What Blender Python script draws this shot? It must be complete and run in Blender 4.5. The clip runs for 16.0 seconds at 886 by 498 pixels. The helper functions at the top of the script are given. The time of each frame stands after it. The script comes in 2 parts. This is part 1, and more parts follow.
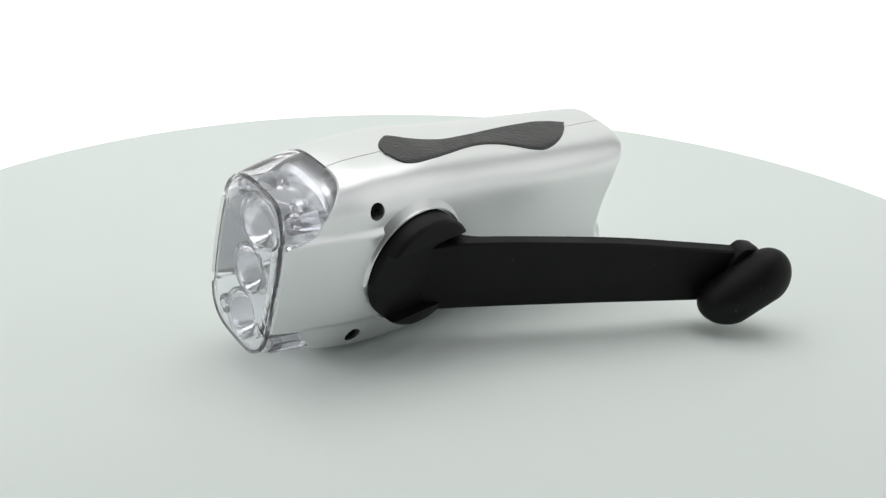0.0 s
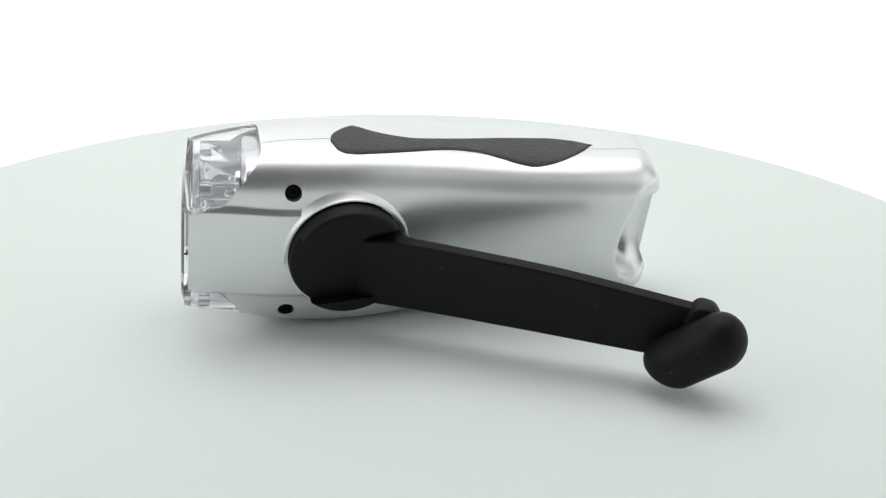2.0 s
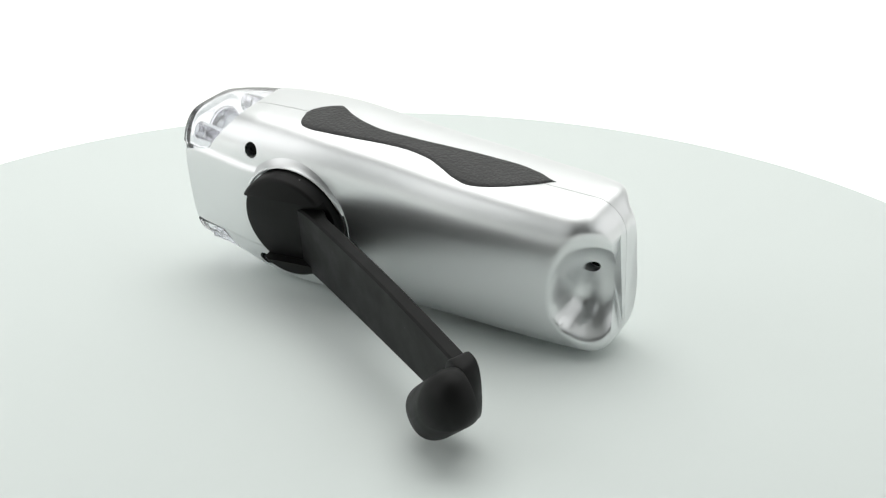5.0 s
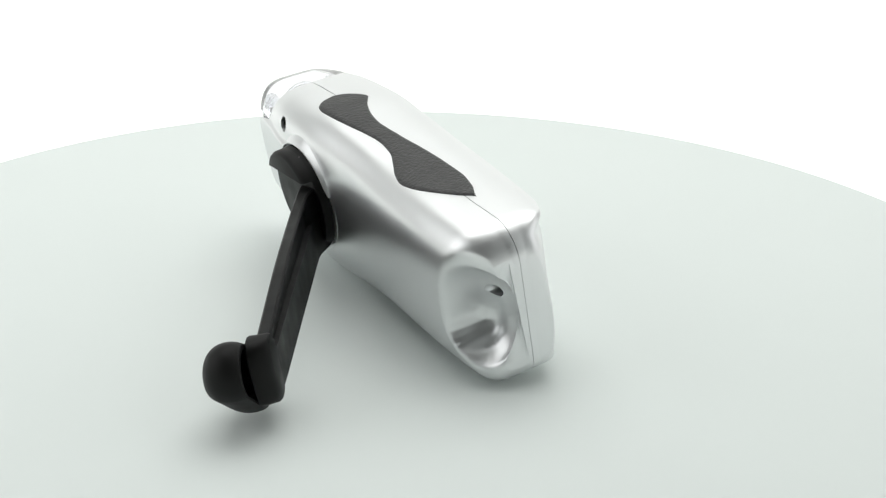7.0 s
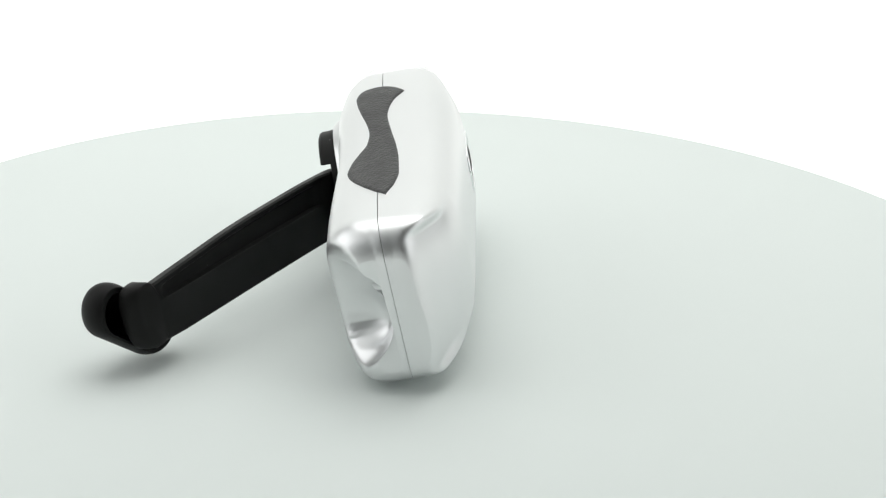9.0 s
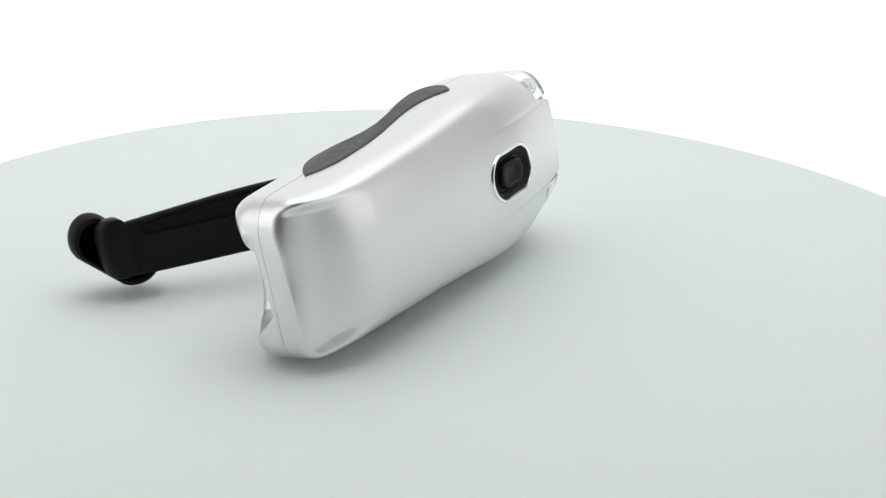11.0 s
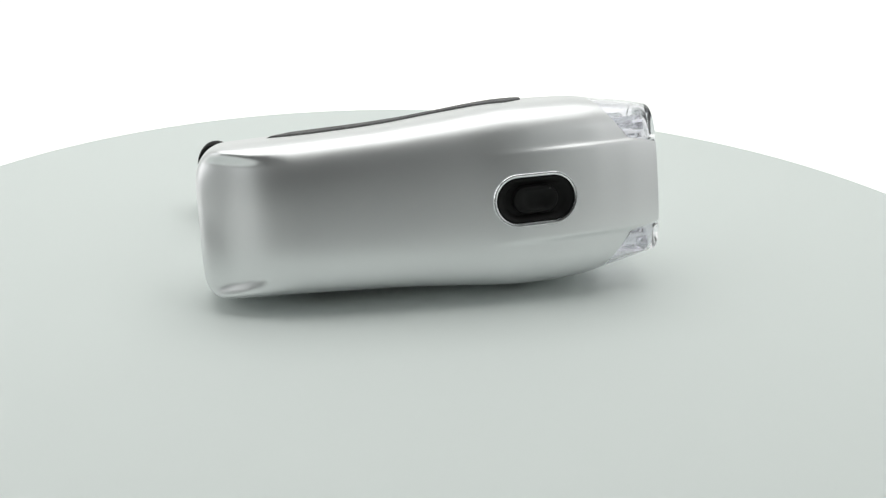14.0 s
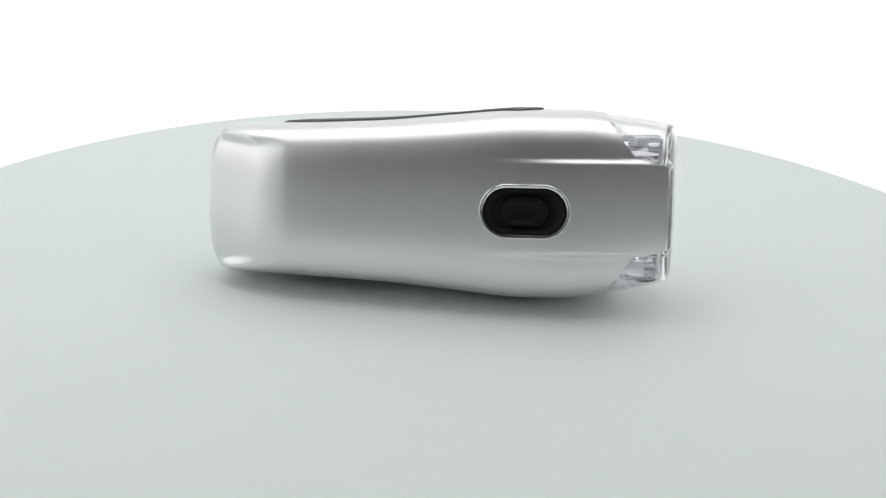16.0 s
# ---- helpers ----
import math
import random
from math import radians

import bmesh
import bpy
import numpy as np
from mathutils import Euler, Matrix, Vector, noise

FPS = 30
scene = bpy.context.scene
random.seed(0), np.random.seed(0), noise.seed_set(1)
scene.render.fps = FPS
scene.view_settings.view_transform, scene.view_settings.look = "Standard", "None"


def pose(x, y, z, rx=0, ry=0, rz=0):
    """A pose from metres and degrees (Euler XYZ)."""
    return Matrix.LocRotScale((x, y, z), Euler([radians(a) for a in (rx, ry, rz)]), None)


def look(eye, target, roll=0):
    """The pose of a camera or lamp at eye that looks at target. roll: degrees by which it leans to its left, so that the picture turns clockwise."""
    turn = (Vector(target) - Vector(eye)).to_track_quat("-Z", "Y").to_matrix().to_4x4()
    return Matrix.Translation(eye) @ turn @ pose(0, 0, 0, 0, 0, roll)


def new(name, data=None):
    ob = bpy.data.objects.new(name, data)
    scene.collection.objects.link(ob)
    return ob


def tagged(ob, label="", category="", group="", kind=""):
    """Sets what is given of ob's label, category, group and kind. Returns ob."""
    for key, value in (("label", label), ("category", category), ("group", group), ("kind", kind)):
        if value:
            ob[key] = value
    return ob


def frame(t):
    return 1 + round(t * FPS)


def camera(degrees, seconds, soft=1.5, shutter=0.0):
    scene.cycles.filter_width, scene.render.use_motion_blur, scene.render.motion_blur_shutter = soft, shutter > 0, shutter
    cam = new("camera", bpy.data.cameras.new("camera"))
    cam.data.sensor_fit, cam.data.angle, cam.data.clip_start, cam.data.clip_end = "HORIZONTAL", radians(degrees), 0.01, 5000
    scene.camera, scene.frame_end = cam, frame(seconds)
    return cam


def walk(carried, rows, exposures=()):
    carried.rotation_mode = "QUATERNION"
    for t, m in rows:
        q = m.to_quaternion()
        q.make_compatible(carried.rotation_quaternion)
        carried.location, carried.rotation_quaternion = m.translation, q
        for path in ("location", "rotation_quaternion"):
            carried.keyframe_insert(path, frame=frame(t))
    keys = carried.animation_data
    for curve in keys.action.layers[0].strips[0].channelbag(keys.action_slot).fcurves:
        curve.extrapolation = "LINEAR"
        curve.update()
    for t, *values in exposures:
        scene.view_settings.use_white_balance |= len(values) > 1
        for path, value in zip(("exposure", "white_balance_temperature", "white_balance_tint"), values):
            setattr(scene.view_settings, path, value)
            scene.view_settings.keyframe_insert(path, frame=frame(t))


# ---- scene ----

# ---- camera ----
cam = camera(39.05, 16.0, 1.3)
EYE = Vector((0.0, -0.36, 0.1618))
PITCH, PAN = radians(22.22), radians(0.76)
AIM = EYE + Vector((math.sin(PAN) * math.cos(PITCH), math.cos(PAN) * math.cos(PITCH), -math.sin(PITCH)))
VIEW = look(EYE, AIM, 1.53)
walk(cam, [(0.0, VIEW), (16.0, VIEW)], [(0.0, 0.02), (1.0, 0.07), (2.0, 0.16), (4.5, 0.18), (7.0, 0.2), (9.0, 0.19), (10.5, 0.12), (12.0, 0.02), (16.0, -0.02)])

# turn of the plate, degrees at seconds
TURN = [(0.0, 21.45), (0.5, 14.2), (1.0, 7.05), (1.5, -0.1), (2.0, -7.4), (2.5, -14.75), (3.0, -22.2), (3.5, -29.6), (4.0, -37.1),
        (4.6, -46.2), (5.3, -56.9), (6.0, -67.7), (6.5, -75.5), (7.0, -83.0), (7.5, -90.3), (8.0, -97.4), (8.5, -104.3), (9.0, -111.5),
        (9.6, -120.6), (10.3, -131.4), (11.0, -142.2), (11.5, -149.9), (12.0, -157.5), (12.5, -165.1), (13.0, -172.6), (13.5, -180.2),
        (14.0, -187.8), (14.5, -195.2), (15.0, -202.7), (15.2, -205.7), (15.35, -207.6), (15.5, -208.4), (15.7, -208.65), (16.0, -208.67)]

# ---- light ----
world = bpy.data.worlds.new("studio")
scene.world = world
world.use_nodes = True
bg = world.node_tree.nodes["Background"]
bg.inputs["Color"].default_value = (0.93, 1.0, 0.97, 1)
bg.inputs["Strength"].default_value = 0.34


def area(name, eye, target, sx, sy, watts, colour=(1, 1, 1)):
    lamp = bpy.data.lights.new(name, "AREA")
    lamp.shape, lamp.size, lamp.size_y, lamp.energy, lamp.color = "RECTANGLE", sx, sy, watts, colour
    ob = new(name, lamp)
    ob.matrix_world = look(eye, target)
    return ob


area("softbox_top", (0.0, 0.22, 1.0), (0.0, 0.08, 0.0), 1.25, 0.95, 6.6, (1.0, 1.0, 0.985))
area("softbox_left", (-1.0, -0.15, 0.5), (0, 0, 0.05), 1.0, 0.9, 3.4)
area("softbox_right", (1.0, -0.15, 0.5), (0, 0, 0.05), 1.0, 0.9, 2.2)


# ---- materials ----
def material(name, colour, rough=0.5, metal=0.0):
    m = bpy.data.materials.new(name)
    m.use_nodes = True
    p = m.node_tree.nodes["Principled BSDF"]
    p.inputs["Base Color"].default_value = (*colour, 1)
    p.inputs["Roughness"].default_value = rough
    p.inputs["Metallic"].default_value = metal
    return m


def link(m, a, out, b, inp):
    m.node_tree.links.new(a.outputs[out], b.inputs[inp])


def grained(m, scale, strength, distance, detail=4.0, colour_mix=0.0, rough_mix=0.0, second=0.0):
    """Fine relief, and a little change of tone and gloss, in metres."""
    t = m.node_tree
    p = t.nodes["Principled BSDF"]
    co = t.nodes.new("ShaderNodeTexCoord")
    n = t.nodes.new("ShaderNodeTexNoise")
    n.inputs["Scale"].default_value, n.inputs["Detail"].default_value = scale, detail
    link(m, co, "Object", n, "Vector")
    b = t.nodes.new("ShaderNodeBump")
    b.inputs["Strength"].default_value, b.inputs["Distance"].default_value = strength, distance
    link(m, n, "Fac", b, "Height")
    link(m, b, "Normal", p, "Normal")
    wide = t.nodes.new("ShaderNodeTexNoise")
    wide.inputs["Scale"].default_value, wide.inputs["Detail"].default_value = scale * 0.06 if not second else second, 3.0
    link(m, co, "Object", wide, "Vector")
    if colour_mix:
        base = p.inputs["Base Color"].default_value[:]
        mix = t.nodes.new("ShaderNodeMix")
        mix.data_type = "RGBA"
        mix.inputs["A"].default_value = (*[c * (1 - colour_mix) for c in base[:3]], 1)
        mix.inputs["B"].default_value = (*[min(1, c * (1 + colour_mix)) for c in base[:3]], 1)
        t.links.new(wide.outputs["Fac"], mix.inputs["Factor"])
        t.links.new(mix.outputs["Result"], p.inputs["Base Color"])
    if rough_mix:
        r = p.inputs["Roughness"].default_value
        mr = t.nodes.new("ShaderNodeMapRange")
        mr.inputs["From Min"].default_value, mr.inputs["From Max"].default_value = 0.3, 0.7
        mr.inputs["To Min"].default_value, mr.inputs["To Max"].default_value = max(0, r - rough_mix), r + rough_mix
        link(m, wide, "Fac", mr, "Value")
        link(m, mr, "Result", p, "Roughness")
    return m


SILVER = grained(material("silver_paint", (0.76, 0.77, 0.775), 0.365, 0.91), 5000, 0.012, 0.00002, 2.0, 0.01, 0.012, 60)
CHROME = material("bright_metal", (0.84, 0.85, 0.86), 0.2, 1.0)
BLACK = grained(material("black_plastic", (0.0055, 0.0056, 0.0055), 0.5), 2500, 0.1, 0.0001, 3.0, 0.15, 0.06, 120)
RUBBER = grained(material("grip_rubber", (0.045, 0.045, 0.045), 0.5), 1100, 0.9, 0.0006, 3.0, 0.2, 0.08, 200)
# near-black without metal: shade of the holes put into the screws' colour
HOLE_SHADE = material("screw_hole_shade", (0.004, 0.004, 0.004), 0.85, 0.0)
DIODE = material("diode_resin", (0.75, 0.75, 0.62), 0.15)
CARRIER = grained(material("carrier_plastic", (0.80, 0.81, 0.83), 0.22, 0.85), 3000, 0.05, 0.0001, 2.0, 0.02, 0.03, 90)
PLATE = grained(material("white_plate", (0.733, 0.782, 0.763), 0.8), 1800, 0.03, 0.0001, 3.0, 0.01, 0.06, 14)
for _m, _v in ((BLACK, 0.17), (RUBBER, 0.4), (PLATE, 0.15), (HOLE_SHADE, 0.1)):
    _m.node_tree.nodes["Principled BSDF"].inputs["Specular IOR Level"].default_value = _v


def dusty(m, scale, level, tone):
    """Sparse pale specks over a dark plastic."""
    t = m.node_tree
    p = t.nodes["Principled BSDF"]
    under = p.inputs["Base Color"].links[0].from_socket
    co = t.nodes.new("ShaderNodeTexCoord")
    n = t.nodes.new("ShaderNodeTexNoise")
    n.inputs["Scale"].default_value, n.inputs["Detail"].default_value = scale, 1.0
    link(m, co, "Object", n, "Vector")
    r = t.nodes.new("ShaderNodeMapRange")
    r.inputs["From Min"].default_value, r.inputs["From Max"].default_value = level, level + 0.04
    link(m, n, "Fac", r, "Value")
    mix = t.nodes.new("ShaderNodeMix")
    mix.data_type = "RGBA"
    mix.inputs["B"].default_value = (tone, tone, tone, 1)
    t.links.new(r.outputs["Result"], mix.inputs["Factor"])
    t.links.new(under, mix.inputs["A"])
    t.links.new(mix.outputs["Result"], p.inputs["Base Color"])


dusty(BLACK, 700, 0.80, 0.09)
dusty(RUBBER, 900, 0.78, 0.12)
CLEAR = material("clear_plastic", (0.945, 0.945, 0.97), 0.03)
CLEAR.node_tree.nodes["Principled BSDF"].inputs["Transmission Weight"].default_value = 0.975
CLEAR.node_tree.nodes["Principled BSDF"].inputs["IOR"].default_value = 1.4
WALL = grained(material("grey_fabric", (0.42, 0.43, 0.425), 0.9), 300, 0.2, 0.001, 3.0, 0.1, 0.05, 4)
DIM = grained(material("dark_fabric", (0.03, 0.03, 0.03), 0.95), 300, 0.2, 0.001, 3.0, 0.1, 0.03, 4)
# paper, no lamp: emission stands for the studio light falling on it
DROP = grained(material("self_glow_backdrop", (0.78, 0.785, 0.77), 0.9), 200, 0.05, 0.0005, 3.0, 0.02, 0.02, 3)
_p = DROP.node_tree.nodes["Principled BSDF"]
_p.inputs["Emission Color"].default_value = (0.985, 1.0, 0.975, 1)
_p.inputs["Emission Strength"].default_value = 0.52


# ---- mesh helpers ----
MM = 0.001


def obj(name, bm, mat, parent=None, label="", smooth=True, sharp=None):
    bmesh.ops.recalc_face_normals(bm, faces=bm.faces)
    me = bpy.data.meshes.new(name)
    for f in bm.faces:
        f.smooth = smooth
    bm.to_mesh(me)
    bm.free()
    me.materials.append(mat)
    if smooth and sharp:
        me.set_sharp_from_angle(angle=radians(sharp))
    ob = new(name, me)
    if parent:
        ob.parent = parent
    if label:
        ob["label"] = label
    return ob


def part(name, bm, mat, parent, label="", smooth=True, sharp=None):
    for v in bm.verts:
        v.co *= MM
    return obj(name, bm, mat, parent, label, smooth, sharp)


def grid(bm, rows, close=False):
    """Faces over rows of points; close joins each row's ends."""
    vs = [[bm.verts.new(p) for p in r] for r in rows]
    n = len(rows[0])
    for a, b in zip(vs, vs[1:]):
        for i in range(n if close else n - 1):
            j = (i + 1) % n
            bm.faces.new((a[i], a[j], b[j], b[i]))
    return vs


def cap(bm, ring):
    return bm.faces.new(ring)


def turned(bm, profile, segs, m):
    """A body of revolution round z: profile of (radius, height)."""
    rows = [[m @ Vector((r * math.cos(2 * math.pi * k / segs), r * math.sin(2 * math.pi * k / segs), h)) for k in range(segs)] for r, h in profile]
    vs = grid(bm, rows, True)
    return vs


def ease(a, b, x):
    t = min(1, max(0, (x - a) / (b - a)))
    return t * t * (3 - 2 * t)


def curve(keys, x):
    """Smooth value at x through (x, value) keys in rising order (monotone cubic)."""
    if x <= keys[0][0]:
        return keys[0][1]
    for (x0, v0), (x1, v1) in zip(keys, keys[1:]):
        if x <= x1:
            i = keys.index((x0, v0))
            def slope(k):
                if k <= 0 or k >= len(keys) - 1:
                    return 0.0
                a = (keys[k][1] - keys[k - 1][1]) / (keys[k][0] - keys[k - 1][0])
                b = (keys[k + 1][1] - keys[k][1]) / (keys[k + 1][0] - keys[k][0])
                return 0.0 if a * b <= 0 else 2 * a * b / (a + b)
            h, t = x1 - x0, (x - x0) / (x1 - x0)
            return ((2 * t**3 - 3 * t**2 + 1) * v0 + (t**3 - 2 * t**2 + t) * h * slope(i)
                    + (3 * t**2 - 2 * t**3) * v1 + (t**3 - t**2) * h * slope(i + 1))
    return keys[-1][1]


# ---- studio ----
def studio():
    # white sweep behind the plate, side and top cloths, unseen panels added in front for reflections
    bm = bmesh.new()
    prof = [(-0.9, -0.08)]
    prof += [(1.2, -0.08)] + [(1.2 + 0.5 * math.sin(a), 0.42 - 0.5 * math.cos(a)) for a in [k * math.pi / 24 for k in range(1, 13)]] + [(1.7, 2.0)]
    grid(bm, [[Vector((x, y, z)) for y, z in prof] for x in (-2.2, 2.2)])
    tagged(obj("backdrop", bm, DROP), "plain white paper sweep behind the plate, studio light put in as its own glow", "backdrop", kind="structure")
    for name, x in (("wall_left", -2.2), ("wall_right", 2.2)):
        bm = bmesh.new()
        bmesh.ops.create_cube(bm, size=1, matrix=Matrix.Translation((x * 1.005, 0.2, 0.96)) @ Matrix.Diagonal((0.02, 3.0, 2.08, 1)))
        tagged(obj(name, bm, WALL, smooth=False), "plain light grey studio cloth wall", "wall", kind="structure")
    # added, never in view: gives the silver sides their dark reflection
    bm = bmesh.new()
    bmesh.ops.create_cube(bm, size=1, matrix=Matrix.Translation((0, -1.31, 1.05)) @ Matrix.Diagonal((1.75, 0.02, 1.9, 1)))
    tagged(obj("dark_reflection_panel", bm, DIM, smooth=False), "plain dark cloth panel added unseen behind the camera to darken reflections", "wall", kind="structure")
    # added below it, also unseen: keeps the low reflections paler
    bm = bmesh.new()
    bmesh.ops.create_cube(bm, size=1, matrix=Matrix.Translation((0, -1.31, 0.008)) @ Matrix.Diagonal((4.4, 0.02, 0.176, 1)))
    tagged(obj("pale_reflection_strip", bm, WALL, smooth=False), "light grey cloth strip added unseen below the dark panel to lighten low reflections", "wall", kind="structure")
    bm = bmesh.new()
    bmesh.ops.create_cube(bm, size=1, matrix=Matrix.Translation((0, 0.2, 2.02)) @ Matrix.Diagonal((4.4, 3.0, 0.03, 1)))
    tagged(obj("ceiling", bm, WALL, smooth=False), "plain light grey studio ceiling cloth", "ceiling", kind="structure")


studio()


def turntable():
    bm = bmesh.new()
    R = 0.2055
    m = Matrix.Translation((0.0045 * math.cos(radians(255)), 0.0045 * math.sin(radians(255)), 0))
    prof = [(R - 0.02, -0.012), (R - 0.001, -0.012), (R, -0.011), (R, -0.0012), (R - 0.0004, -0.0004), (R - 0.0012, 0.0)]
    vs = turned(bm, prof, 256, m)
    cap(bm, vs[-1])
    cap(bm, vs[0])
    ob = obj("turntable_plate", bm, PLATE, smooth=True, sharp=40)
    tagged(ob, "round matt white turning plate with a rounded rim", "turntable")
    bm = bmesh.new()
    turned(bm, [(0.001, -0.0795), (0.11, -0.0795), (0.11, -0.07), (0.09, -0.06), (0.085, -0.013), (0.001, -0.013)], 96, Matrix())
    base = obj("round_stand", bm, WALL, smooth=True, sharp=40)
    tagged(base, "round grey stand carrying the turning plate", "stand")
    return ob


plate = turntable()

# ---- crank flashlight, in millimetres: x to the nose, y to the crank, z up ----
torch = new("crank_flashlight")
torch.empty_display_size = 0.02
tagged(torch, "silver plastic wind-up flashlight lying on its side, black crank folded out", "flashlight")
TORCH = Matrix(((-0.9132, 0.38963, 0.11941, -0.06207), (-0.40602, -0.89505, -0.18449, -0.03664), (0.03499, -0.21696, 0.97555, 0.03125), (0, 0, 0, 1)))

HALF = [(-140, 22.3), (-125, 22.7), (-105, 23.4), (-85, 24.3), (-65, 26.0), (-42, 27.8), (-25, 27.6), (-12, 26.1), (0, 23.6), (4, 22.2)]
CRANK = [(-140, 18.5), (-130, 19.0), (-122, 19.0), (-100, 18.5), (-70, 17.0), (-45, 17.6), (-25, 16.8), (-10, 14.0), (0, 12.4), (4, 12.0)]
SWITCH = [(-140, 12.0), (-131, 15.0), (-122, 17.2), (-105, 19.0), (-85, 20.4), (-62, 21.9), (-42, 22.9), (-22, 22.0), (-10, 20.8), (0, 19.4), (4, 19.0)]
TAIL, ROUND = -140.4, 9.0
NA = 190
LOWER = 0.052


def seam_y(x):
    return 2.6 * ease(-88, -120, x)


def squareness(x, crank):
    return 3.6 - 0.6 * ease(-42, -8, x) if crank else 4.4


def section(x, a):
    power = squareness(x, math.cos(a) > 0)
    inset = 0.0
    c, s = math.cos(a), math.sin(a)
    bend = ROUND if s > 0 else ROUND - 3.0
    if x < TAIL + bend:
        d = TAIL + bend - x
        inset = bend - math.sqrt(max(0, bend * bend - d * d))
    w = curve(CRANK if c > 0 else SWITCH, x) - inset * 0.6
    h = curve(HALF, x) * (1.0 if s > 0 else 1.0 + LOWER * ease(-4, -32, x)) - inset * 1.15
    mid = seam_y(x)
    y = mid + (w - math.copysign(mid, c)) * math.copysign(abs(c) ** (2 / power), c)
    z = h * math.copysign(abs(s) ** (2 / power), s)
    if c < 0:
        y = mid + (y - mid) * (1 - 0.08 * (z / h) ** 2)
    return Vector((x, y, z))


def skew(p):
    """Nose and tail are cut a little aslant."""
    out = 0.5 * (math.sqrt(p.y * p.y + 30) + p.y) - 2.0
    return Vector((p.x + 0.112 * p.y * ease(-34, -10, p.x) + 0.19 * out * ease(-104, -124, p.x) * (1 - 0.8 * ease(-8, -19, p.z)) - 1.2 * ease(1, -9, p.y) * ease(-112, -130, p.x) + 1.15 * ease(-16, -2, p.x), p.y, p.z))


def lens_edge(a):
    z = abs(section(-8, a).z)
    return 0.7 - 8.9 * ease(13.5, 14.7, z) - 11.0 * max(0.0, (z - 14.5) / 12.6) ** 1.15


def scoop(p, c, r, d):
    q = Vector([(p[i] - c[i]) / r[i] for i in range(3)])
    if q.length < 1:
        e = Vector([d[i] / r[i] for i in range(3)])
        A, B, C = e.dot(e), q.dot(e), q.dot(q) - 1
        p = p + d * ((-B + math.sqrt(max(0, B * B - A * C))) / A)
    return p


def carve(p, crank):
    """Panel steps, the finger scoop at the tail on the crank side, the slanted facet on the other."""
    side = abs(p.y)
    if side > 8:
        lift = ease(15.0, 13.0, abs(p.z)) * ease(-60, -25, p.x)
        dip = 0.25 * ease(20.5, 15.5, abs(p.z)) * ease(-60, -25, p.x) * (1 - ease(15.0, 13.0, abs(p.z)))
        p = Vector((p.x, math.copysign(side + 0.75 * lift - dip, p.y), p.z))
    if crank:
        d = -131.0 - p.x
        limit = 20.0 - 0.56 * (math.sqrt(d * d + 16) + d)
        k = 1 - ease(10, 26, abs(p.z))
        p = Vector((p.x, p.y - max(0.0, p.y - limit) * k, p.z))
        whole = p.y
        p = scoop(p, Vector((-138.0, 21.0, -1.4)), Vector((10.4, 18.0, 16.6)), Vector((0.3, -0.954, 0)))
        p = scoop(p, Vector((-131.5, 12, -5)), Vector((4.2, 8.4, 9.0)), Vector((0.2, -0.98, 0)))
        d = p.y - seam_y(p.x) - 0.6
        if d < 6:
            p.y = max(seam_y(p.x) + 0.02, min(whole, seam_y(p.x) + 0.6 + 0.5 * (d + math.sqrt(d * d + 3.0 * ease(6, 2, d)))))
    else:
        d = -125.0 - p.x
        run = 0.5 * (math.sqrt(d * d + 45) + d)
        limit = 18.6 - 13.2 * (1 - math.exp(-run / 6.5)) - 0.04 * run + 0.12 * (run - d)
        g = max(0.0, d)
        k = 1 - (ease(16 + 0.15 * g, 20 + 0.2 * g, p.z) if p.z > 0 else ease(16.5 + 0.2 * g, 22.5 + 0.25 * g, -p.z))
        share = min(1.0, limit / curve(SWITCH, p.x))
        p = Vector((p.x, p.y * (1 - (1 - share) * k) if p.y < 0 else p.y, p.z))
    return p


def cut(ob, cutters, sharp=62):
    """Takes the cutter meshes (in millimetres) out of a part."""
    for bm in cutters:
        for v in bm.verts:
            v.co *= MM
        bmesh.ops.recalc_face_normals(bm, faces=bm.faces)
        me = bpy.data.meshes.new("cutter")
        bm.to_mesh(me)
        bm.free()
        tool = new("cutter", me)
        mod = ob.modifiers.new("cut", "BOOLEAN")
        mod.operation, mod.solver, mod.object = "DIFFERENCE", "EXACT", tool
        bpy.context.view_layer.update()
        made = bpy.data.meshes.new_from_object(ob.evaluated_get(bpy.context.evaluated_depsgraph_get()))
        ob.modifiers.remove(mod)
        old = ob.data
        ob.data = made
        bpy.data.meshes.remove(old)
        bpy.data.objects.remove(tool)
        bpy.data.meshes.remove(me)
    ob.data.set_sharp_from_angle(angle=radians(sharp))


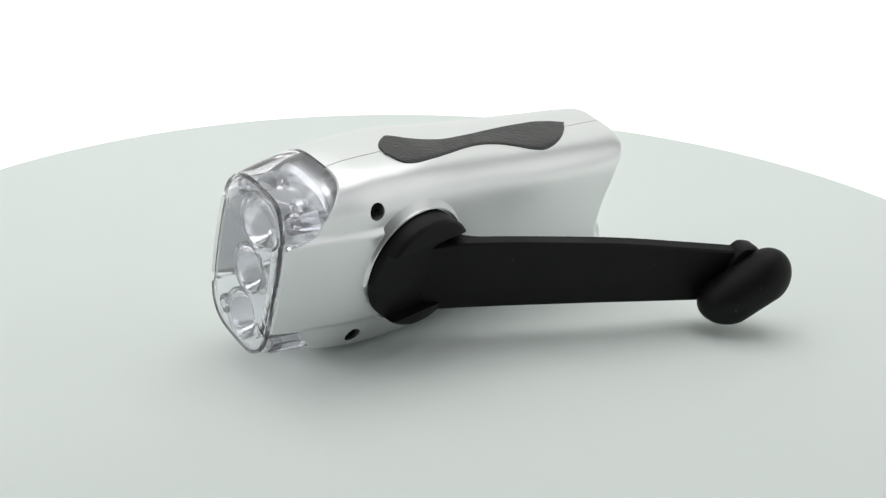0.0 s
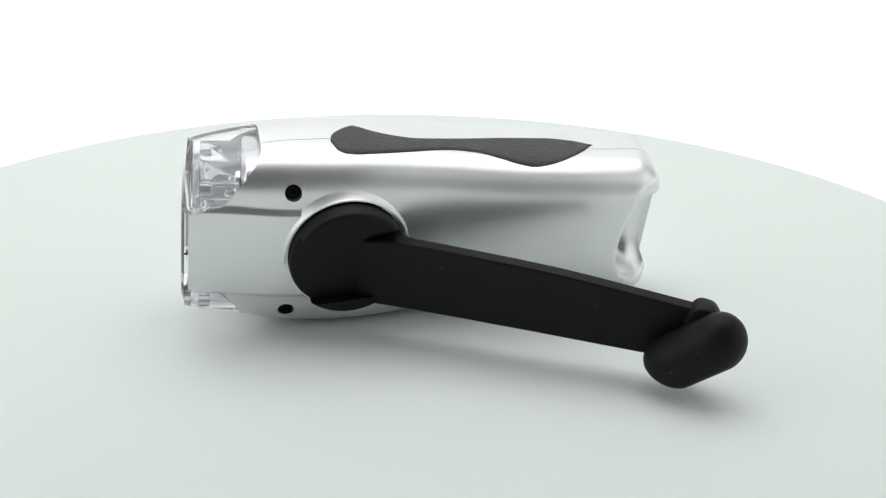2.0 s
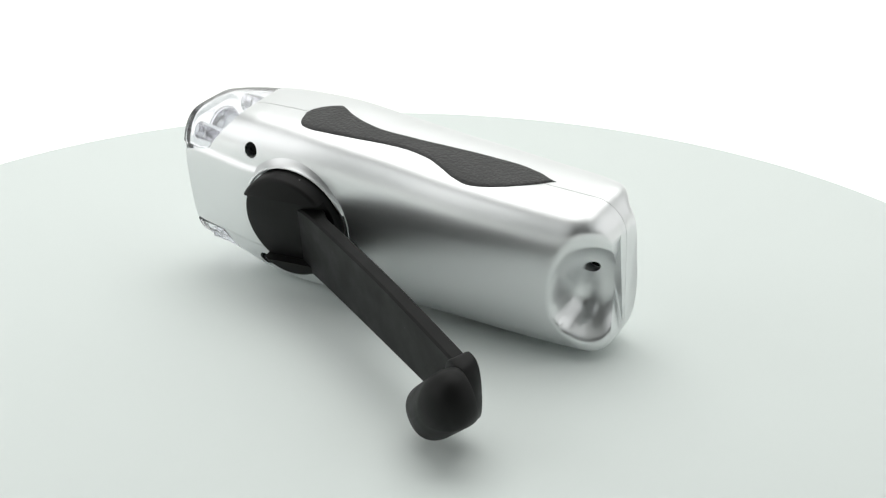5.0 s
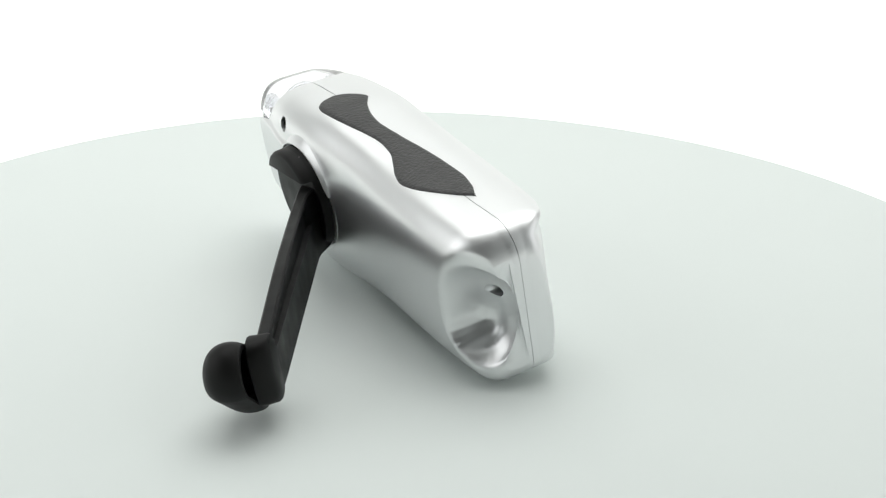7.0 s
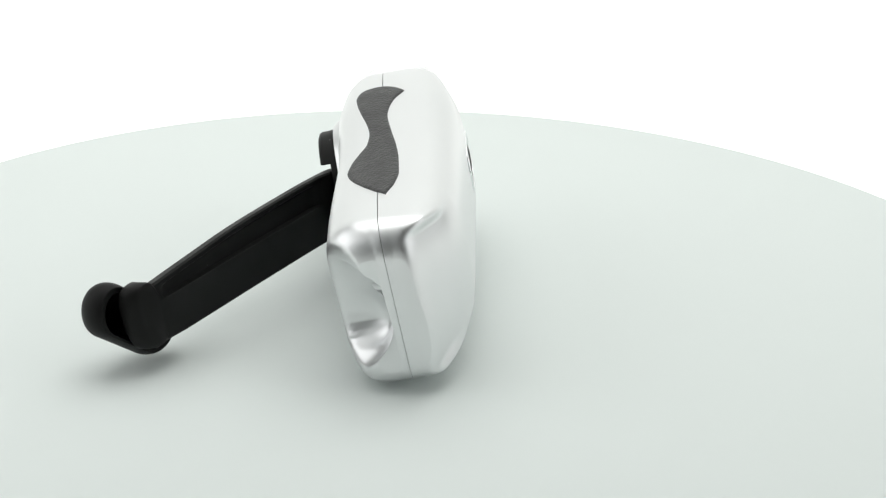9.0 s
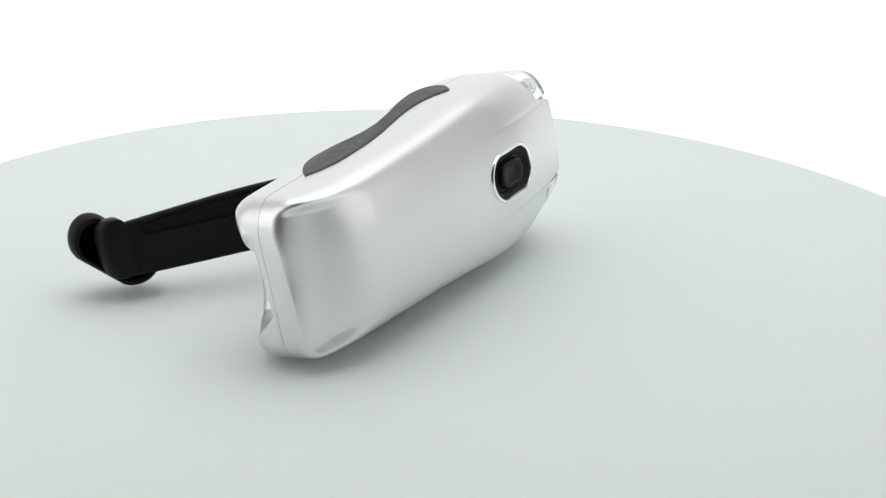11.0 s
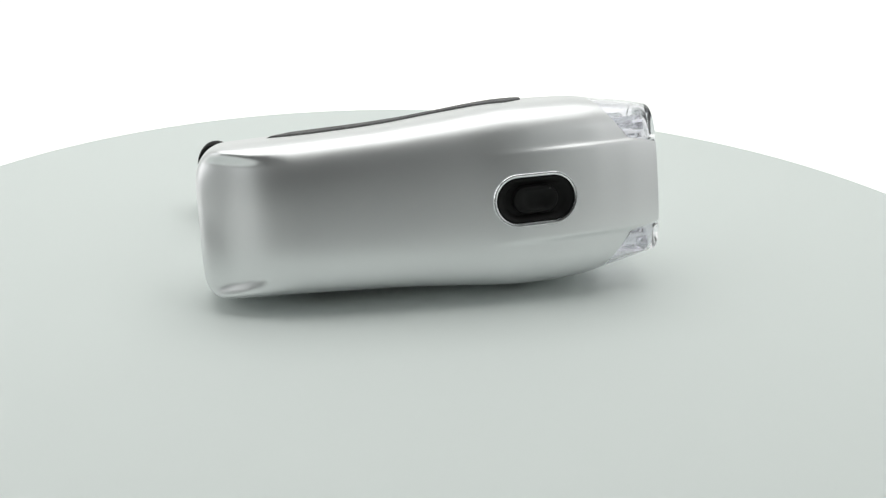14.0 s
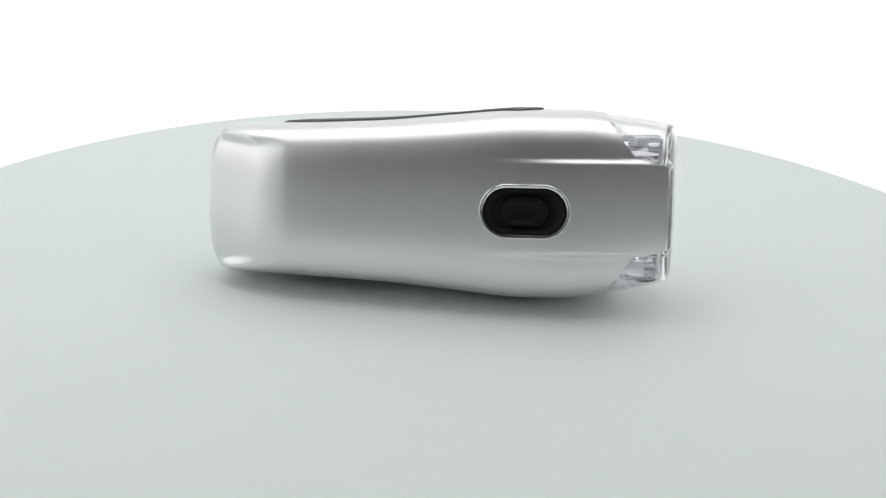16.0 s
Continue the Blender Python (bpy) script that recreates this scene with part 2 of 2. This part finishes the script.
def shell(angles, name, crank):
    rows = []
    for u in [k / 170 for k in range(171)]:
        row = []
        for a in angles:
            x0 = lens_edge(a)
            x = x0 + (TAIL - x0) * (1 - (1 - u) ** 1.25)
            row.append(skew(carve(section(x, a), crank)))
        rows.append(row)
    # wall of the cavity behind the lens, and its floor
    first = [Vector((p.x, p.y * 0.93, p.z * 0.955)) for p in rows[0]]
    floor_row = [Vector((-21.5 + 0.08 * p.y, p.y * 0.90, p.z * 0.93)) for p in rows[0]]
    bm = bmesh.new()
    vs = grid(bm, [floor_row, first] + rows, True)
    bm.faces.new(vs[-1])
    bm.faces.new(vs[0])
    # moulded, not cut: soften the tail's edges, but for the seam
    soft = [v for r in vs[3:] for v in r[2:-2] if v.co.x < -112]
    for _ in range(5):
        bmesh.ops.smooth_vert(bm, verts=soft, factor=0.5, use_axis_x=True, use_axis_y=True, use_axis_z=True)
    if not crank:
        for _ in range(5):
            bmesh.ops.smooth_vert(bm, verts=[v for v in soft if v.co.x < -126], factor=0.5, use_axis_x=True, use_axis_y=True, use_axis_z=True)
    if crank:
        hollow = [v for v in soft if v.co.x < -127]
        for _ in range(12):
            bmesh.ops.smooth_vert(bm, verts=hollow, factor=0.5, use_axis_x=True, use_axis_y=True, use_axis_z=True)
    return part(name, bm, SILVER, torch, sharp=62)


def rod(x, y0, y1, z, r, segs=40):
    bm = bmesh.new()
    vs = turned(bm, [(r, y0), (r, y1)], segs, Matrix.Translation((x, 0, z)) @ Matrix.Rotation(radians(-90), 4, "X"))
    bm.faces.new(vs[0])
    bm.faces.new(vs[-1])
    return bm


def oval(hx, hz, y, x=-42.0, z=-0.9, n=72):
    """A ring of the switch's outline, level with the side's slope."""
    pts = []
    for k in range(n):
        a = 2 * math.pi * (k + 0.5) / n
        run = math.copysign(hx - hz, math.cos(a)) + hz * math.cos(a)
        pts.append(Vector((x + run, y - 0.03 - 0.03 * run, z + hz * math.sin(a))))
    return pts


def oval_block(hx, hz, y0, y1):
    bm = bmesh.new()
    vs = grid(bm, [oval(hx, hz, y0), oval(hx, hz, y1)], True)
    bm.faces.new(vs[0])
    bm.faces.new(vs[-1])
    return bm


half = math.pi / 2
EPS = 0.00003
crank_side = shell([-half + EPS + (math.pi - 2 * EPS) * k / NA for k in range(NA + 1)], "crank_half_shell", True)
cut(crank_side, [rod(-24.6, 10, 22, 19.4, 2.35), rod(-24.4, 10, 22, -20.0, 2.35), rod(-131.6, 2.9, 16, 2.2, 2.1)])
switch_side = shell([half + EPS + (math.pi - 2 * EPS) * k / NA for k in range(NA + 1)], "switch_half_shell", False)
cut(switch_side, [oval_block(12.3, 7.0, -30, -18.6)])
# screws near the surface, black to stand for the depth's shade
for hx, hy, hz in ((-24.6, 13.6, 19.4), (-24.4, 13.6, -20.0), (-131.6, 2.7, 2.2)):
    bm = bmesh.new()
    m = Matrix.Translation((hx, hy, hz)) @ Matrix.Rotation(radians(-90), 4, "X")
    vs = turned(bm, [(2.3, -1.2), (2.2, 0.0), (1.7, 0.5), (0.7, 0.6), (0.6, 0.1)], 28, m)
    bm.faces.new(vs[0])
    bm.faces.new(vs[-1])
    part("screw", bm, HOLE_SHADE, torch, "screw sunk in its hole, coloured black for the hole's shade", sharp=40)


def lens():
    bm = bmesh.new()
    A = [2 * math.pi * k / 256 for k in range(256)]
    outer, inner = [], []

    def narrowed(p):
        return Vector((p.x, p.y * (1 - 0.075 * (1 - ease(13.2, 14.8, abs(p.z)))), p.z))

    def front_skew(p, k):
        q = skew(p)
        return Vector((q.x * (1 - k) + (p.x + 2.3 + 0.14 * p.y) * k, p.y, p.z))
    share_in, share_out = [], []
    for u in [k / 12 for k in range(13)]:
        share_in.append(u)
        share_out.append(u)
        outer.append([narrowed(section(lens_edge(a) + (0.4 - lens_edge(a)) * u, a)) for a in A])
        inner.append([Vector((min(p.x, -1.4), p.y * 0.915, p.z * 0.952)) for p in outer[-1]])
    front = [narrowed(section(2.0, a)) for a in A]
    for f, x in ((0.985, 0.4), (0.96, 0.6), (0.87, 1.2), (0.85, 1.28), (0.6, 1.4), (0.3, 1.45)):
        outer.append([Vector((x, p.y * f, p.z * f)) for p in front])
        share_out.append(1)
    for f, x in ((0.80, -1.3), (0.6, -1.1), (0.3, -1.0)):
        inner.append([Vector((x, p.y * f, p.z * f)) for p in front])
        share_in.append(1)
    vs = grid(bm, [[front_skew(p, k) for p in r] for r, k in zip(inner[::-1] + outer, share_in[::-1] + share_out)], True)
    bm.faces.new(vs[-1])
    bm.faces.new(vs[0])
    ob = part("lens", bm, CLEAR, torch, "clear plastic lens wrapping the nose", sharp=35)
    ob.visible_shadow = False
    # three clear collimators, each in a bright cup, on a silver carrier
    for z in (12.6, -1.6, -15.8):
        m = Matrix.Translation((0.4, -3.4, z)) @ Matrix.Rotation(radians(-6), 4, "Z") @ Matrix.Rotation(radians(90), 4, "Y")
        bm = bmesh.new()
        vs = turned(bm, [(0.5, -9.2), (1.8, -9.6), (2.2, -11.6), (2.9, -11.6), (4.0, -8.4), (5.6, -4.4), (6.8, -1.9), (7.15, -1.5), (7.15, -0.9), (6.5, -0.8), (6.2, -1.2), (5.2, -0.7), (3.6, 0.0), (2.0, 0.4), (0.5, 0.5)], 48, m)
        bm.faces.new(vs[0])
        bm.faces.new(vs[-1])
        c = part("collimator", bm, CLEAR, torch, "clear cone optic before a diode", sharp=35)
        c.visible_shadow = False
        bm = bmesh.new()
        turned(bm, [(3.6, -13.4), (4.4, -13.0), (4.3, -11.8), (3.4, -11.4), (3.0, -12.2), (3.0, -13.4)], 40, m)
        part("optic_seat", bm, CHROME, torch, sharp=50)
        bm = bmesh.new()
        vs = turned(bm, [(2.4, -14.5), (2.4, -13.2), (2.0, -12.9), (1.9, -12.3), (1.2, -11.9), (0.4, -11.8)], 24, m)
        bm.faces.new(vs[0])
        bm.faces.new(vs[-1])
        part("diode", bm, DIODE, torch, "pale white light-emitting diode, unlit")
    bm = bmesh.new()
    ring0 = [section(-13, a) for a in A[::4]]
    rows = [[Vector((x + 0.10 * p.y, p.y * f, p.z * f)) for p in ring0] for x, f in ((-12.6, 0.80), (-13.0, 0.86), (-13.6, 0.885), (-20.0, 0.90))]
    vs = grid(bm, rows, True)
    bm.faces.new(vs[0])
    bm.faces.new(vs[-1])
    part("diode_carrier", bm, CARRIER, torch, "silvered plastic carrier block", sharp=35)
    # moulded bosses inside the lens
    for y, z in ((7.6, 17.5), (-13.5, 17.5), (7.6, -19.5), (-13.5, -19.5)):
        bm = bmesh.new()
        m = Matrix.Translation((0.12 * y + 1.5, y, z)) @ Matrix.Rotation(radians(-6), 4, "Z") @ Matrix.Rotation(radians(90), 4, "Y")
        vs = turned(bm, [(2.6, -13), (2.8, -3.2), (2.4, -2.6), (1.2, -2.6), (1.0, -6.0)], 20, m)
        bm.faces.new(vs[0])
        bm.faces.new(vs[-1])
        b = part("lens_boss", bm, CLEAR, torch, sharp=35)
        b.visible_shadow = False


lens()


def hub():
    m = Matrix.Translation((-40.3, -2.6, 0.6)) @ Matrix.Rotation(radians(-90), 4, "X")
    # silver collar: a thin ring all round, and a thicker hood over its upper half
    bm = bmesh.new()
    turned(bm, [(17.3, 10), (17.3, 19.6), (17.6, 20.0), (18.2, 20.0), (18.6, 19.6), (19.0, 17.5), (20.5, 15.2), (22, 13)], 128, m)
    part("collar", bm, SILVER, torch, sharp=40)
    bm = bmesh.new()
    rows = []
    n = 90
    for k in range(n + 1):
        a = radians(-8 + 170 * k / n)
        f = min(1, 14 * min(k / n + 0.02, 1 - k / n + 0.02))
        prof = [(17.4, 12), (17.4, 20.2 + 0.5 * f), (17.6, 20.5 + 0.5 * f), (18.0, 20.4 + 0.5 * f), (18.3, 19.8 + 0.4 * f), (19.1, 18.9 + 0.3 * f), (20.4, 17.3), (22.0, 15.0)]
        rows.append([m @ Vector((r * math.cos(a), -r * math.sin(a), h)) for r, h in prof])
    vs = grid(bm, rows)
    bm.faces.new(vs[0])
    bm.faces.new(vs[-1])
    part("collar_hood", bm, SILVER, torch, sharp=40)
    # black hub: a recessed disc, and raised caps above and below the slot for the arm
    bm = bmesh.new()
    vs = turned(bm, [(16.8, 10), (16.8, 22.2), (16.4, 22.9), (15.5, 23.2), (0.5, 23.2)], 96, m)
    bm.faces.new(vs[-1])
    disc = part("crank_hub", bm, BLACK, torch, "matt black crank hub", sharp=40)
    tilt = Matrix.Rotation(radians(5), 4, "Z")
    for sign, flat in ((1, 9.6), (-1, 12.3)):
        bm = bmesh.new()
        rows = []
        for r, h in ((16.7, 20.0), (16.7, 25.1), (16.3, 25.9), (15.6, 26.3)):
            e = math.asin(min(1, flat / r))
            pts = [Vector((r * math.cos(e + (math.pi - 2 * e) * k / 40), -sign * r * math.sin(e + (math.pi - 2 * e) * k / 40), h)) for k in range(41)]
            rows.append([m @ tilt @ p for p in pts])
        vs = grid(bm, rows, True)
        bm.faces.new(vs[0])
        bm.faces.new(vs[-1])
        part("hub_cheek", bm, BLACK, disc, sharp=35)


hub()
ARM0 = Vector((-50, 23, 0))
D = Vector((-0.8476, 0.5306, 0))
OUT = Vector((D.y, -D.x, 0))


def at(d, o, z):
    return ARM0 + D * d + OUT * o + Vector((0, 0, z))


def arm():
    bm = bmesh.new()
    rows = []
    # flat outer face; on the inner face a shallow recess along the upper half
    n = 48
    for k in range(n + 1):
        d = -9 + 97.0 * k / n
        z0 = curve([(-9, -15.2), (0, -13.6), (40, -9.2), (77, -5.6), (92, -4.0)], d)
        z1 = curve([(-9, 7.2), (0, 8.8), (20, 10.8), (57, 12.8), (88, 12.9), (92, 12.9)], d)
        f = ease(8, 12, d) * ease(83, 80, d)
        root = 2.6 * ease(8, -4, d)
        back = -2.3 - root
        floor = back + 1.2 * f
        step = curve([(0, -0.4), (13, 0.9), (82, 7.2), (92, 8.0)], d)
        sec = [(back + 0.5, z0 + 0.3), (0.9, z0), (1.5, z0 + 0.6), (1.5, z1 - 1.2), (0.9, z1 - 0.6), (back + 0.5, z1 - 0.2), (back, z1 - 0.7), (back, z1 - 1.9), (floor, z1 - 2.6),
               (floor, step + 0.45), (back - 0.25 * f, step), (back, step - 0.5), (back, z0 + 0.8)]
        rows.append([at(d, o, z) for o, z in sec])
    vs = grid(bm, rows, True)
    bm.faces.new(vs[0])
    bm.faces.new(vs[-1])
    # rounded end pad, a little proud of the arm
    rows = []
    for f, o, end in ((0.90, -2.9, 91.4), (0.97, -2.6, 92.2), (1.0, -2.0, 93.0), (1.0, 0.5, 94.2), (1.0, 2.4, 94.4), (0.96, 3.0, 94.0), (0.88, 3.2, 93.4)):
        ring, mid = [], (end + 84.0) / 2
        for k in range(56):
            c, q = math.cos(2 * math.pi * k / 56), math.sin(2 * math.pi * k / 56)
            ring.append(at(mid + (end - mid) * f * math.copysign(abs(c) ** 0.72, c), o, 5.2 + 9.4 * f * math.copysign(abs(q) ** 0.72, q)))
        rows.append(ring)
    vs = grid(bm, rows, True)
    bm.faces.new(vs[0])
    bm.faces.new(vs[-1])
    part("crank_arm", bm, BLACK, torch, "flat black plastic crank arm", sharp=35)
    # knob: a hollow boat-shaped cup, open towards the arm
    c, u, w = (88.8, 3.6), Vector((0.68, 0.733)), Vector((-0.733, 0.68))
    bm = bmesh.new()

    def ring(scale_l, scale_r, o, shift=0.0):
        R, L = 7.4 * scale_r, 7.6 * scale_l
        pts = []
        for k in range(64):
            a = 2 * math.pi * (k + 0.5) / 64
            l = math.copysign(L, math.cos(a)) + R * math.cos(a) + shift
            p = u * l + w * (R * math.sin(a) + 0.007 * l * l - 0.8)
            pts.append(at(c[0] + p.x, o + 0.04 * l, c[1] + p.y))
        return pts
    rows = []
    for k in range(15):
        t = -0.42 + (k / 14) * (math.pi / 2 * 0.97 + 0.42)
        q = math.cos(t)
        rows.append(ring(0.35 + 0.65 * q, q ** 0.85, 6.4 + 7.9 * math.sin(t)))
    inner = []
    for k in range(9):
        t = k / 8 * math.pi / 2 * 0.95
        s = math.cos(t) * 0.78
        inner.append(ring(0.30 + 0.66 * s, max(0.04, s), 3.0 + 9.0 * math.sin(t)))
    rim = [ring(0.92, 0.90, 2.8), ring(0.84, 0.80, 2.8)]
    vs = grid(bm, rows[::-1] + rim + inner, True)
    bm.faces.new(vs[0])
    bm.faces.new(vs[-1])
    # neck that holds the cup on the arm
    rows = [[at(86.5 + 4.6 * math.cos(2 * math.pi * k / 24), o, 1.6 + 4.6 * math.sin(2 * math.pi * k / 24)) for k in range(24)] for o in (0.8, 7.0)]
    vs = grid(bm, rows, True)
    bm.faces.new(vs[0])
    bm.faces.new(vs[-1])
    part("crank_knob", bm, BLACK, torch, "hollow black finger knob on the crank arm", sharp=40)


arm()


def grip_edge(x):
    return (curve([(-118.8, 0.3), (-114, 3.8), (-110, 6.6), (-105, 9.3), (-100, 10.9), (-96, 11.4), (-91, 10.3), (-86, 8), (-80, 5.5), (-73, 4.7), (-66, 5.4), (-58, 6.9), (-50, 8.2), (-43.5, 8.7), (-40, 8.1), (-38, 6.3), (-36.9, 2.2)], x),
            curve([(-118.8, 0.2), (-112, -2.3), (-104, -3.8), (-94, -3.9), (-84, -3.4), (-74, -2.3), (-62, -1.4), (-56, -2.2), (-50, -4.2), (-46, -6.6), (-44.8, -7.2), (-43, -6.4), (-39.8, -4.2), (-37.8, -1.8), (-36.9, 0.9)], x))


def top_at(x, y):
    mid = seam_y(x)
    power = squareness(x, y > mid)
    w = curve(CRANK, x) - mid if y > mid else curve(SWITCH, x) + mid
    y -= mid
    return curve(HALF, x) * (1 - min(1, abs(y / w)) ** power) ** (1 / power)


def grip(sign):
    bm = bmesh.new()
    rows = []
    for k in range(161):
        x = -118.75 + 81.8 * (0.5 - 0.5 * math.cos(math.pi * k / 160))
        hi, lo = grip_edge(x)
        row = []
        for j in range(21):
            t = 0.5 - 0.5 * math.cos(math.pi * j / 20)
            y = lo + (hi - lo) * t
            edge = min(t, 1 - t) * (hi - lo)
            lift = -0.35 + (0.85 if sign > 0 else 0.6) * min(1, edge / 0.8) ** 0.5
            row.append(Vector((x, y, sign * (top_at(x, y) * (1.0 if sign > 0 else 1.0 + LOWER) + lift))))
        rows.append(row)
    grid(bm, rows)
    part("grip_pad", bm, RUBBER, torch, "dark grey textured rubber grip pad")


grip(1)
grip(-1)


def switch():
    bm = bmesh.new()
    grid(bm, [oval(13.6, 8.3, -21.75), oval(13.5, 8.2, -22.95), oval(13.2, 7.9, -23.30), oval(12.8, 7.5, -23.35), oval(12.4, 7.1, -23.20), oval(12.25, 6.95, -22.75), oval(12.25, 6.95, -19.35)], True)
    part("switch_bezel", bm, CHROME, torch, sharp=40)
    bm = bmesh.new()
    rows = [oval(12.2, 6.9, -18.75), oval(12.2, 6.9, -22.55), oval(11.6, 6.3, -22.85), oval(10.6, 5.4, -22.35), oval(9.6, 4.6, -21.55), oval(8.8, 4.4, -21.55)]
    vs = grid(bm, rows, True)
    bm.faces.new(vs[0])
    bm.faces.new(vs[-1])
    part("switch_slot", bm, BLACK, torch, sharp=40)
    bm = bmesh.new()
    rows = [oval(7.2, 4.3, -20.85), oval(7.2, 4.3, -22.35), oval(6.8, 3.9, -23.15), oval(5.2, 2.9, -23.35), oval(3.9, 2.2, -22.85), oval(2.6, 1.3, -22.65)]
    vs = grid(bm, rows, True)
    bm.faces.new(vs[0])
    bm.faces.new(vs[-1])
    part("switch_slider", bm, BLACK, torch, "black dished slide button", sharp=40)


switch()


def motions():
    rows_plate, rows_torch = [], []
    for t, a in TURN:
        turn = Matrix.Rotation(radians(a), 4, "Z")
        rows_plate.append((t, turn))
        rows_torch.append((t, turn @ TORCH))
    walk(plate, rows_plate)
    walk(torch, rows_torch)


motions()
